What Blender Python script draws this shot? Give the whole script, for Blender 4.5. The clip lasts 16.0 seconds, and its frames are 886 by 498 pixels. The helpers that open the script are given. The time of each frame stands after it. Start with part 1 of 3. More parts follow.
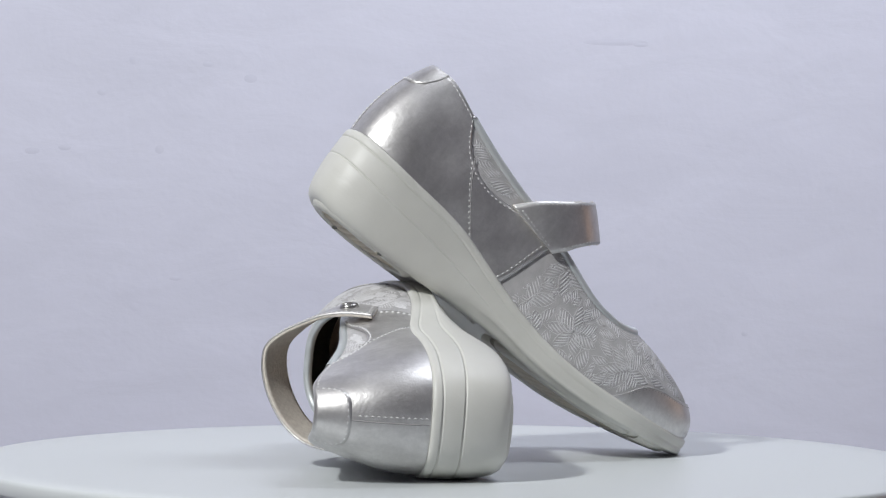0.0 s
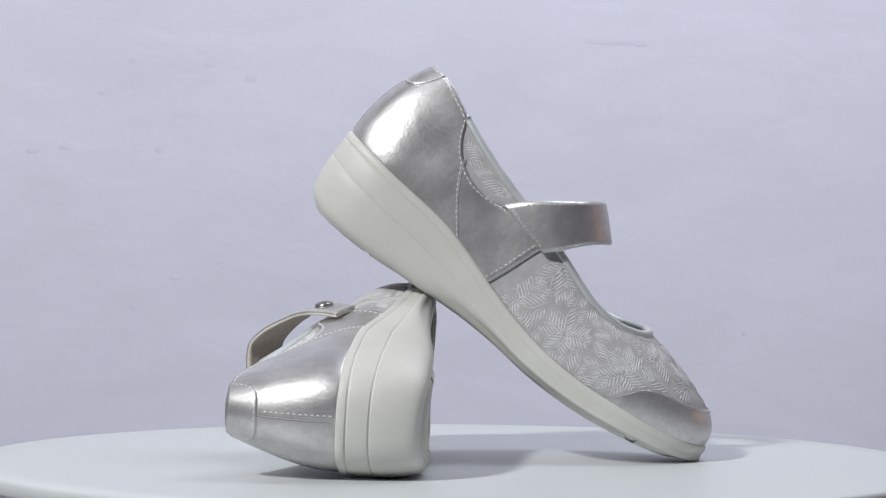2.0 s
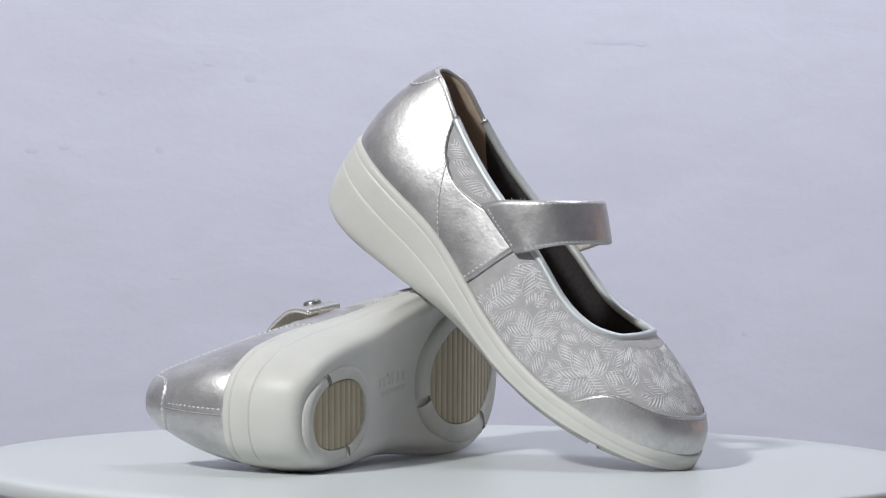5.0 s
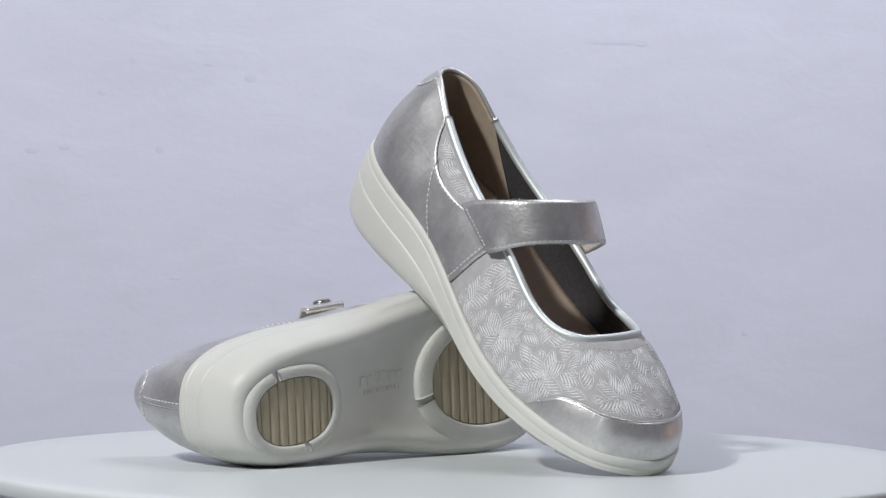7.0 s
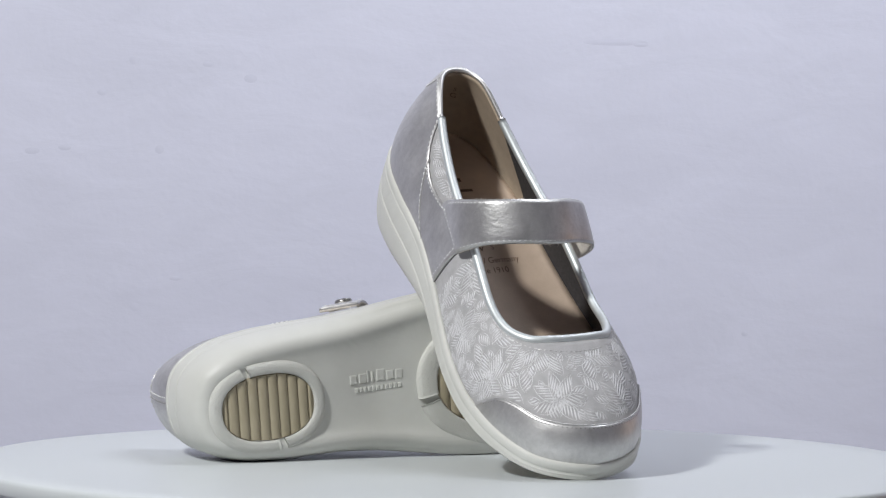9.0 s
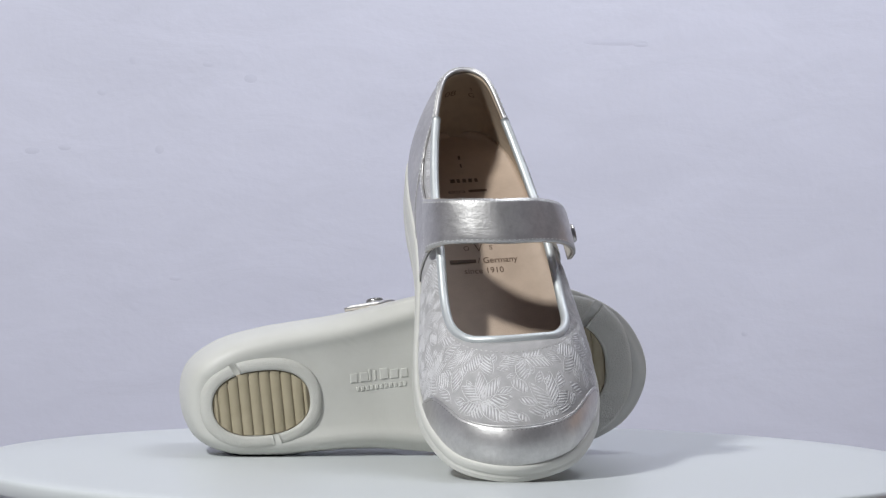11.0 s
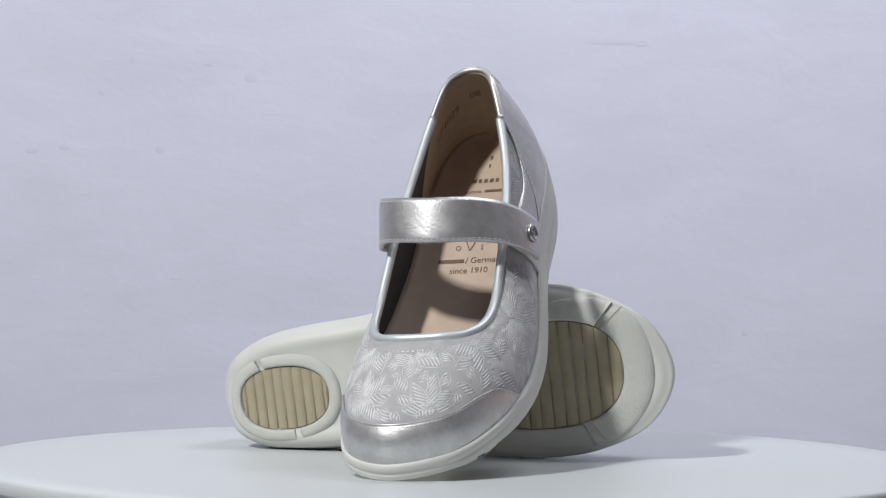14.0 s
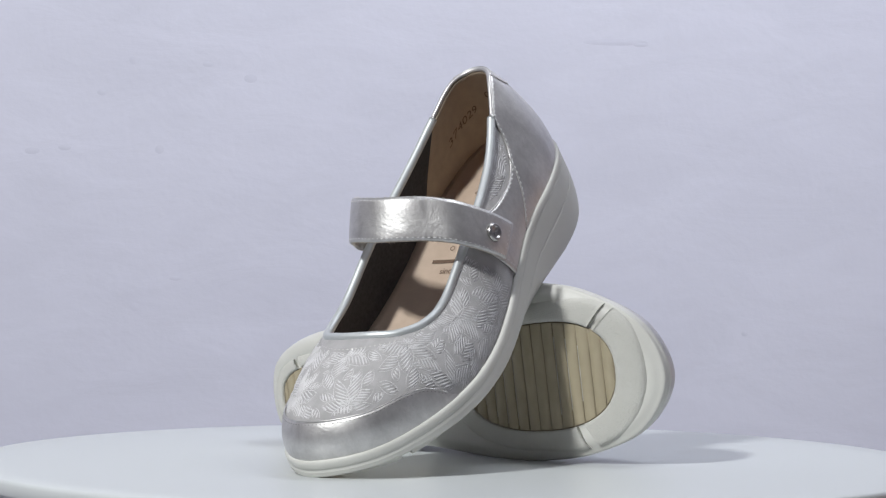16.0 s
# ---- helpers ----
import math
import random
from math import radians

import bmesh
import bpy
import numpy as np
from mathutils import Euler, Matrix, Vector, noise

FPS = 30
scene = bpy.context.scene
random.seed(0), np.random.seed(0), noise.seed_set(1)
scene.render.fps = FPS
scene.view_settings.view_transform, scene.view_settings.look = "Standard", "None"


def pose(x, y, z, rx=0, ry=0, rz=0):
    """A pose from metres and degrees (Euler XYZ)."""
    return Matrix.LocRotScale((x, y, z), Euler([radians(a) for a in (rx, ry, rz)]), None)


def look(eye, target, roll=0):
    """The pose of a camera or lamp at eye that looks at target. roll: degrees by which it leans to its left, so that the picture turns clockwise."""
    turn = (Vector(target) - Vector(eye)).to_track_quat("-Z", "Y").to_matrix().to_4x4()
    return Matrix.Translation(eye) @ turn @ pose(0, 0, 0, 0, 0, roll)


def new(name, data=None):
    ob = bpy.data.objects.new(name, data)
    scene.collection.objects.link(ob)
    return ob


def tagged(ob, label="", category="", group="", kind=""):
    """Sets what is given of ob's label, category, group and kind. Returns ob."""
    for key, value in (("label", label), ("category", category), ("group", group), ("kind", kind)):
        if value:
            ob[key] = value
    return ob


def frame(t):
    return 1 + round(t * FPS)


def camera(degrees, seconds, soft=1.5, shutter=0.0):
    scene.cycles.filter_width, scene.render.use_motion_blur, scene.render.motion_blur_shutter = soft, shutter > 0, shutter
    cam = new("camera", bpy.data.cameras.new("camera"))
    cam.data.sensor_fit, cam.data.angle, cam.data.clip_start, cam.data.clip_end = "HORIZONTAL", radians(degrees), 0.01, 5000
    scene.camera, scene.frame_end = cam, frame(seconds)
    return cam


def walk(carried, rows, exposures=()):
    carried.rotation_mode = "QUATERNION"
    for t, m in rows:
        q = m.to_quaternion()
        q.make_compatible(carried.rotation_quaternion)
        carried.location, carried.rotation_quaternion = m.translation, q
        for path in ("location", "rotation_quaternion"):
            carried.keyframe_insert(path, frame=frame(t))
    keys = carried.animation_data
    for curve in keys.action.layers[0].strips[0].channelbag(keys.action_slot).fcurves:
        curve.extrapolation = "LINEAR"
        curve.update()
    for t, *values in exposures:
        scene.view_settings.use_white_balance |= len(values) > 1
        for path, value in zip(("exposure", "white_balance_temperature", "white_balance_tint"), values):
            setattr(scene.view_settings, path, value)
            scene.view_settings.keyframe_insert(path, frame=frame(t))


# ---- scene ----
cam = camera(19.7, 16.0, soft=1.25)
DISC_Z = 0.90
EYE = Vector((0.0, -1.35, DISC_Z + 0.1165))
VIEW = look(EYE, EYE + Vector((-math.tan(radians(0.28)), 1.0, math.tan(radians(-0.233)))), 0.54)
walk(cam, [(0.0, VIEW), (16.0, VIEW)], [(0.0, 0.0), (16.0, 0.0)])

# ---- light ----
world = bpy.data.worlds.new("studio_air")
scene.world = world
world.use_nodes = True
world.node_tree.nodes["Background"].inputs["Color"].default_value = (0.8, 0.82, 1.0, 1)
world.node_tree.nodes["Background"].inputs["Strength"].default_value = 0.05


def area_lamp(name, eye, target, size, size_y, watts, colour, label):
    data = bpy.data.lights.new(name, "AREA")
    data.shape, data.size, data.size_y = "RECTANGLE", size, size_y
    data.energy, data.color = watts, colour
    ob = new(name, data)
    ob.matrix_world = look(Vector(eye), Vector(target))
    return ob


area_lamp("key_light", (-1.10, -1.40, DISC_Z + 1.53), (0, 0, DISC_Z + 0.06), 0.17, 0.17, 45.0, (0.965, 0.98, 0.975), "")
# added unseen fill, aimed at the back wall to brighten its middle
area_lamp("wall_fill_light", (0.45, 0.15, 2.1), (0.14, 0.85, 1.12), 0.6, 0.5, 7.5, (0.89, 0.93, 1.0), "")
area_lamp("side_light", (1.4, 0.42, DISC_Z + 0.16), (0, 0, DISC_Z + 0.05), 0.05, 0.09, 0.38, (1.0, 0.58, 0.28), "")


# ---- materials ----
def stretched(m, vector, low, high, dist):
    """Adds a second, stretched grain to a material: mottles its colour from low to high and lifts it by dist."""
    nt = m.node_tree
    b = nt.nodes["Principled BSDF"]
    co = nt.nodes.new("ShaderNodeTexCoord")
    mp = nt.nodes.new("ShaderNodeMapping")
    mp.inputs["Scale"].default_value = vector
    n = nt.nodes.new("ShaderNodeTexNoise")
    n.inputs["Scale"].default_value = 1.0
    n.inputs["Detail"].default_value = 7
    n.inputs["Roughness"].default_value = 0.62
    n.inputs["Distortion"].default_value = 0.6
    mr = nt.nodes.new("ShaderNodeMapRange")
    mr.inputs["From Min"].default_value, mr.inputs["From Max"].default_value = 0.32, 0.68
    mr.inputs["To Min"].default_value, mr.inputs["To Max"].default_value = low, high
    mix = nt.nodes.new("ShaderNodeMix")
    mix.data_type, mix.blend_type = "RGBA", "MULTIPLY"
    mix.inputs["Factor"].default_value = 1.0
    old = b.inputs["Base Color"].links[0].from_socket
    nt.links.new(co.outputs["Object"], mp.inputs["Vector"])
    nt.links.new(mp.outputs["Vector"], n.inputs["Vector"])
    nt.links.new(n.outputs["Fac"], mr.inputs["Value"])
    nt.links.new(old, mix.inputs[6])
    nt.links.new(mr.outputs["Result"], mix.inputs[7])
    nt.links.new(mix.outputs[2], b.inputs["Base Color"])
    bump = nt.nodes.new("ShaderNodeBump")
    bump.inputs["Distance"].default_value = dist
    if b.inputs["Normal"].links:
        nt.links.new(b.inputs["Normal"].links[0].from_socket, bump.inputs["Normal"])
    nt.links.new(n.outputs["Fac"], bump.inputs["Height"])
    nt.links.new(bump.outputs["Normal"], b.inputs["Normal"])
    return m


def material(name, base, rough=0.5, metal=0.0, second=None, scale=40.0, amount=0.5, grain=0.0, grain_scale=900.0, relief=0.0, relief_scale=60.0, rough_var=0.0, coat=0.0, sheen=0.0):
    m = bpy.data.materials.new(name)
    m.use_nodes = True
    nt = m.node_tree
    b = nt.nodes["Principled BSDF"]
    b.inputs["Base Color"].default_value = (*base, 1)
    b.inputs["Roughness"].default_value = rough
    b.inputs["Metallic"].default_value = metal
    b.inputs["Coat Weight"].default_value = coat
    b.inputs["Sheen Weight"].default_value = sheen
    co = nt.nodes.new("ShaderNodeTexCoord")
    n1 = nt.nodes.new("ShaderNodeTexNoise")
    n1.inputs["Scale"].default_value = scale
    n1.inputs["Detail"].default_value = 6
    nt.links.new(co.outputs["Object"], n1.inputs["Vector"])
    if second:
        ramp = nt.nodes.new("ShaderNodeValToRGB")
        ramp.color_ramp.elements[0].position, ramp.color_ramp.elements[1].position = 0.5 - 0.35 * amount, 0.5 + 0.35 * amount
        ramp.color_ramp.elements[0].color, ramp.color_ramp.elements[1].color = (*base, 1), (*second, 1)
        nt.links.new(n1.outputs["Fac"], ramp.inputs["Fac"])
        nt.links.new(ramp.outputs["Color"], b.inputs["Base Color"])
    if rough_var:
        mr = nt.nodes.new("ShaderNodeMapRange")
        mr.inputs["From Min"].default_value, mr.inputs["From Max"].default_value = 0.3, 0.7
        mr.inputs["To Min"].default_value, mr.inputs["To Max"].default_value = rough - rough_var, rough + rough_var
        nt.links.new(n1.outputs["Fac"], mr.inputs["Value"])
        nt.links.new(mr.outputs["Result"], b.inputs["Roughness"])
    last = None
    for dist, sc in ((relief, relief_scale), (grain, grain_scale)):
        if dist:
            n2 = nt.nodes.new("ShaderNodeTexNoise")
            n2.inputs["Scale"].default_value = sc
            n2.inputs["Detail"].default_value = 4
            n2.inputs["Distortion"].default_value = 1.2 if dist == relief else 0.0
            nt.links.new(co.outputs["Object"], n2.inputs["Vector"])
            bump = nt.nodes.new("ShaderNodeBump")
            bump.inputs["Distance"].default_value = dist
            bump.inputs["Strength"].default_value = 1.0
            nt.links.new(n2.outputs["Fac"], bump.inputs["Height"])
            if last:
                nt.links.new(last.outputs["Normal"], bump.inputs["Normal"])
            last = bump
    if last:
        nt.links.new(last.outputs["Normal"], b.inputs["Normal"])
    return m


WALL = material("lavender_plaster", (0.675, 0.682, 0.795), 0.75, second=(0.715, 0.722, 0.835), scale=2.2, relief=0.0008, relief_scale=9.0, grain=0.0003, grain_scale=90.0)
stretched(WALL, (9, 9, 26), 0.965, 1.03, 0.0006)
# wall colour a touch darker, painted shade for the plaster lumps
WALL_MARK = material("shaded_plaster", (0.648, 0.654, 0.765), 0.8, second=(0.685, 0.692, 0.805), scale=90)
# dark tone for unseen walls: less bounce light, darker reflections in the leather
DARK_WALL = material("grey_fill_cut_paint", (0.27, 0.255, 0.29), 0.8, second=(0.31, 0.295, 0.33), scale=3)
FLOOR = material("grey_floor_paint", (0.35, 0.34, 0.37), 0.6, second=(0.40, 0.39, 0.42), scale=3)
DISC = material("white_acrylic", (0.60, 0.63, 0.635), 0.36, second=(0.62, 0.65, 0.655), scale=5, rough_var=0.03)
RIM = material("disc_rim", (0.62, 0.62, 0.66), 0.45, second=(0.66, 0.66, 0.70), scale=20)
BASE = material("turntable_base", (0.6, 0.6, 0.62), 0.5, second=(0.63, 0.63, 0.66), scale=20)
LEATHER = material("silver_leather", (0.56, 0.55, 0.545), 0.43, 0.85, second=(0.66, 0.65, 0.64), scale=45, relief=0.0006, relief_scale=28, grain=0.00009, grain_scale=800, rough_var=0.05)
stretched(LEATHER, (130, 130, 60), 0.9, 1.07, 0.00006)
stretched(LEATHER, (420, 420, 420), 0.94, 1.05, 0.00003)
TAB_LEATHER = material("smooth_silver_leather", (0.60, 0.585, 0.58), 0.43, 0.8, second=(0.68, 0.67, 0.66), scale=70, relief=0.0002, relief_scale=80, grain=0.00004, grain_scale=1400)
PIPING = material("pale_silver_binding", (0.60, 0.63, 0.635), 0.5, 0.6, second=(0.66, 0.69, 0.695), scale=90, grain=0.00005, grain_scale=900)
FABRIC = material("grey_nubuck", (0.375, 0.368, 0.37), 0.78, 0.0, second=(0.455, 0.445, 0.45), scale=160, grain=0.00012, grain_scale=1600, sheen=0.25)
LEAF = material("pearl_leaf_print", (0.60, 0.595, 0.605), 0.55, 0.1, second=(0.70, 0.695, 0.705), scale=220, grain=0.00005, grain_scale=1500)
RUBBER = material("offwhite_rubber", (0.60, 0.598, 0.558), 0.48, second=(0.64, 0.638, 0.598), scale=45, relief=0.00035, relief_scale=45, grain=0.00003, grain_scale=1300, rough_var=0.05)
RUBBER_ROUGH = material("pebbled_rubber", (0.56, 0.557, 0.515), 0.62, second=(0.60, 0.597, 0.555), scale=90, relief=0.0004, relief_scale=800, grain=0.0002, grain_scale=1200)
TAN_RUBBER = material("tan_rubber", (0.38, 0.33, 0.225), 0.5, second=(0.42, 0.365, 0.255), scale=90, grain=0.00005, grain_scale=1100)
TAN_DARK = material("tan_rubber_groove", (0.31, 0.265, 0.185), 0.6, second=(0.35, 0.30, 0.215), scale=90)
INSOLE = material("beige_insole_leather", (0.49, 0.38, 0.295), 0.62, second=(0.55, 0.43, 0.335), scale=120, grain=0.0001, grain_scale=1400)
LINING = material("beige_lining", (0.40, 0.32, 0.24), 0.78, second=(0.45, 0.36, 0.27), scale=200, grain=0.00012, grain_scale=1500)
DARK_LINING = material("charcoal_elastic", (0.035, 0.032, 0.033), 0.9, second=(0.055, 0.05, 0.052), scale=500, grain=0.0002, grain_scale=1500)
STRAP_BACK = material("beige_hook_fabric", (0.60, 0.55, 0.49), 0.9, second=(0.70, 0.65, 0.58), scale=500, grain=0.0004, grain_scale=900)
THREAD = material("pale_thread", (0.68, 0.675, 0.67), 0.55, second=(0.76, 0.755, 0.75), scale=500)
SEAM = material("seam_shadow_thread", (0.30, 0.29, 0.29), 0.7, second=(0.36, 0.35, 0.35), scale=400)
NICKEL = material("nickel", (0.45, 0.44, 0.42), 0.28, 1.0, second=(0.52, 0.51, 0.5), scale=300)
INK = material("brown_print", (0.12, 0.075, 0.05), 0.7, second=(0.17, 0.11, 0.075), scale=700)


# ---- mesh helpers ----
def mesh_object(name, verts, faces, mat, parent=None, label="", smooth=True):
    me = bpy.data.meshes.new(name)
    me.from_pydata([tuple(v) for v in verts], [], faces)
    me.polygons.foreach_set("use_smooth", [smooth] * len(me.polygons))
    me.materials.append(mat)
    me.update()
    ob = new(name, me)
    if parent:
        ob.parent = parent
    if label:
        ob["label"] = label
    return ob


def part(name, bm, mat, parent, label="", smooth=True):
    me = bpy.data.meshes.new(name)
    bm.normal_update()
    bm.to_mesh(me)
    bm.free()
    me.polygons.foreach_set("use_smooth", [smooth] * len(me.polygons))
    me.materials.append(mat)
    ob = new(name, me)
    ob.parent = parent
    if label:
        ob["label"] = label
    return ob


def grid_faces(n, m, closed_n=False, closed_m=False, base=0, flip=False):
    out = []
    for i in range(n if closed_n else n - 1):
        for j in range(m if closed_m else m - 1):
            a, b = base + i * m + j, base + ((i + 1) % n) * m + j
            c, d = base + ((i + 1) % n) * m + (j + 1) % m, base + i * m + (j + 1) % m
            out.append((a, d, c, b) if flip else (a, b, c, d))
    return out


def box_bm(bm, lo, hi, bevel=0.0):
    made = bmesh.ops.create_cube(bm, size=1.0)["verts"]
    for v in made:
        v.co = Vector([lo[k] + (hi[k] - lo[k]) * (v.co[k] + 0.5) for k in range(3)])
    if bevel:
        es = list({e for v in made for e in v.link_edges})
        bmesh.ops.bevel(bm, geom=es, offset=bevel, segments=3, profile=0.5, affect="EDGES")


def lathe(profile, n=96):
    verts = [(r * math.cos(2 * math.pi * i / n), r * math.sin(2 * math.pi * i / n), z) for i in range(n) for r, z in profile]
    return verts, grid_faces(n, len(profile), closed_n=True)


# ---- room ----
def wall_sheet(name, lo, hi, mat, label, category):
    bm = bmesh.new()
    box_bm(bm, lo, hi)
    me = bpy.data.meshes.new(name)
    bm.to_mesh(me)
    bm.free()
    me.materials.append(mat)
    return tagged(new(name, me), label, category, kind="structure")


BACK_Y = 0.85
wall_sheet("wall_north", (-2.2, BACK_Y, 0), (2.2, BACK_Y + 0.12, 2.7), WALL, "lavender painted plaster wall with faint brush marks", "wall")
# unseen walls and ceiling close the room, kept dark to cut the fill
wall_sheet("wall_south", (-2.2, -2.92, 0), (2.2, -2.8, 2.7), DARK_WALL, "unseen plain studio wall, dark grey to cut fill light", "wall")
wall_sheet("wall_west", (-2.32, -2.92, 0), (-2.2, BACK_Y + 0.12, 2.7), DARK_WALL, "unseen plain studio wall, dark grey to cut fill light", "wall")
wall_sheet("wall_east", (2.2, -2.92, 0), (2.32, BACK_Y + 0.12, 2.7), DARK_WALL, "unseen plain studio wall, dark grey to cut fill light", "wall")
wall_sheet("floor", (-2.32, -2.92, -0.1), (2.32, BACK_Y + 0.12, 0), FLOOR, "plain grey painted studio floor", "floor")
wall_sheet("ceiling", (-2.32, -2.92, 2.7), (2.32, BACK_Y + 0.12, 2.8), DARK_WALL, "unseen plain studio ceiling, dark grey to cut fill light", "ceiling")

# faint lumps and marks on the plaster, their shading painted as a darker tone
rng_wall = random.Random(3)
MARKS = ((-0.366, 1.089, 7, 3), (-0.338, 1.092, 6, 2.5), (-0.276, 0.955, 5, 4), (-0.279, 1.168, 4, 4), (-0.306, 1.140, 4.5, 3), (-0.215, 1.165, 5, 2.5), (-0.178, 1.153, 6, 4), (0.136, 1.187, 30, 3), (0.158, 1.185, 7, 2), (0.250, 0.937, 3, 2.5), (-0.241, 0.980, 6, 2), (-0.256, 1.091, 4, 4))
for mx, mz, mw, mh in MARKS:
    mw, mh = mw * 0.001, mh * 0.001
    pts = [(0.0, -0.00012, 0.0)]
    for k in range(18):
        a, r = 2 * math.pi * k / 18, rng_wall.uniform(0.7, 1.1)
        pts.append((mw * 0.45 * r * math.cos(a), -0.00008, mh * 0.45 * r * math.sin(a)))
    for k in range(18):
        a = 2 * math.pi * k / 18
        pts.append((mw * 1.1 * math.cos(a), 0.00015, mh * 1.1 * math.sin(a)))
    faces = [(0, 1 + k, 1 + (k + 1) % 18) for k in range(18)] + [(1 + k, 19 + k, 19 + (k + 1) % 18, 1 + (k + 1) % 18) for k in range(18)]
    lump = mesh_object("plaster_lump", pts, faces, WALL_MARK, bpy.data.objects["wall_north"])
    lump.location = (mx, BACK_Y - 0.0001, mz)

# ---- turntable ----
DISC_R = 0.2552
turntable = tagged(new("turntable"), "white round display turntable turning on a grey pedestal", "turntable")
turntable.location = (0, 0, 0)
v, f = lathe([(0.0, 0.0), (0.16, 0.0), (0.165, 0.006), (0.165, 0.02), (0.16, 0.026), (0.07, 0.03), (0.062, 0.05), (0.062, 0.80), (0.075, 0.83), (0.15, 0.845), (0.155, 0.85), (0.155, 0.866), (0.15, 0.870), (0.0, 0.870)], 64)
mesh_object("pedestal", v, f, BASE, turntable, "grey round pedestal")
R = DISC_R
v, f = lathe([(0.0, -0.014), (R - 0.006, -0.014), (R - 0.003, -0.012), (R - 0.003, -0.0095), (R - 0.001, -0.0085), (R, -0.007), (R, -0.0022), (R - 0.0006, -0.0008), (R - 0.002, 0.0), (R - 0.02, 0.0), (0.0, 0.0)], 256)
platter = mesh_object("platter", v, f, DISC, turntable, "glossy white round platter")
v, f = lathe([(0.0, -0.03), (0.04, -0.03), (0.04, -0.014), (0.0, -0.014)], 32)
mesh_object("spindle", v, f, BASE, platter)

# ---- shoe shape (millimetres; right shoe, x to the outer side, y to the toe) ----
FEATHER_OUT = [(0, 3.5), (17, 8), (27.5, 24), (32, 46), (33.5, 66), (35, 86), (38, 107), (42, 131), (45, 158), (44, 186), (37, 213), (19, 240.5), (-8, 251)]
FEATHER_IN = [(0, 3.5), (-17, 8), (-26.5, 24), (-29.5, 46), (-30, 66), (-30.5, 86), (-32.5, 107), (-36.5, 131), (-41, 158), (-43.5, 186), (-41.5, 213), (-31, 238.5), (-8, 251)]
COLLAR_IN = [(0, 17.6, 100), (-7.5, 20.5, 99.6), (-13.3, 30, 98), (-19, 49, 88.5), (-22.5, 68, 80.5), (-25, 87, 74), (-26.5, 105, 69), (-28, 130, 61), (-29.5, 156, 51.5), (-28.5, 174, 49.5), (-22.5, 187, 52), (-12, 192, 54.5), (-1, 193, 55)]
COLLAR_OUT = [(0, 17.6, 100), (7.5, 20.5, 99.6), (13.3, 30, 97.5), (19.5, 49, 85.5), (24, 68, 75.5), (27, 87, 68.5), (29, 105, 63.5), (30.5, 130, 56), (31, 156, 48), (29.5, 174, 48), (22.5, 187, 51.5), (12, 192, 54.5), (-1, 193, 55)]
K2 = [0.65, 0.56, 0.45, 0.37, 0.38, 0.4, 0.45, 0.5, 0.55, 0.6, 0.65, 0.68, 0.68]
K2_OUT = [0.65, 0.5, 0.35, 0.32, 0.38, 0.52, 0.65, 0.65, 0.6, 0.6, 0.65, 0.68, 0.68]
DZ2 = [-14, -14, -14, -12, -11, -10, -9, -8, -7, -6, -6, -7, -8]
DZ1 = [20, 17, 15, 14, 14, 14, 13, 13, 13, 13, 14, 16, 17]


def around(out_side, in_side):
    """A closed list of 24 rows: heel, outer side, toe, inner side."""
    return np.array(list(out_side) + list(in_side[-2:0:-1]), float)


def smooth(y, ys, zs):
    """A soft curve through (ys, zs)."""
    y = np.clip(np.asarray(y, float), ys[0], ys[-1])
    ys, zs = np.array(ys, float), np.array(zs, float)
    slope = np.gradient(zs, ys)
    i = np.clip(np.searchsorted(ys, y) - 1, 0, len(ys) - 2)
    h = ys[i + 1] - ys[i]
    t = (y - ys[i]) / h
    return (2 * t**3 - 3 * t**2 + 1) * zs[i] + (t**3 - 2 * t**2 + t) * h * slope[i] + (3 * t**2 - 2 * t**3) * zs[i + 1] + (t**3 - t**2) * h * slope[i + 1]


def ring_at(rows, s):
    """Catmull-Rom round a closed list of rows; s from 0 to 24."""
    s = np.asarray(s, float) % 24
    i = np.floor(s).astype(int)
    t = (s - i)[..., None]
    p0, p1, p2, p3 = (rows[(i + k) % 24] for k in (-1, 0, 1, 2))
    return 0.5 * (2 * p1 + (p2 - p0) * t + (2 * p0 - 5 * p1 + 4 * p2 - p3) * t**2 + (3 * p1 - p0 - 3 * p2 + p3) * t**3)


def feather_z(y):
    return smooth(y, [0, 35, 76, 108, 127, 151, 170, 205, 240, 253], [47, 42, 36.5, 26, 20, 15, 13.5, 15.5, 20, 23.5])


def bottom_z(y):
    return smooth(y, [0, 10, 28, 70, 92, 110, 125, 145, 162, 185, 205, 225, 240, 254], [7.5, 4.6, 2.6, 2.4, 3.2, 3.4, 2.6, 0.6, 0, 0.8, 3.2, 6.5, 9.5, 13])


FEATHER = around(FEATHER_OUT, FEATHER_IN)
RIM_LINE = around(COLLAR_OUT, COLLAR_IN)
SHAPE = around(list(zip(K2_OUT, DZ2, DZ1)), list(zip(K2, DZ2, DZ1)))


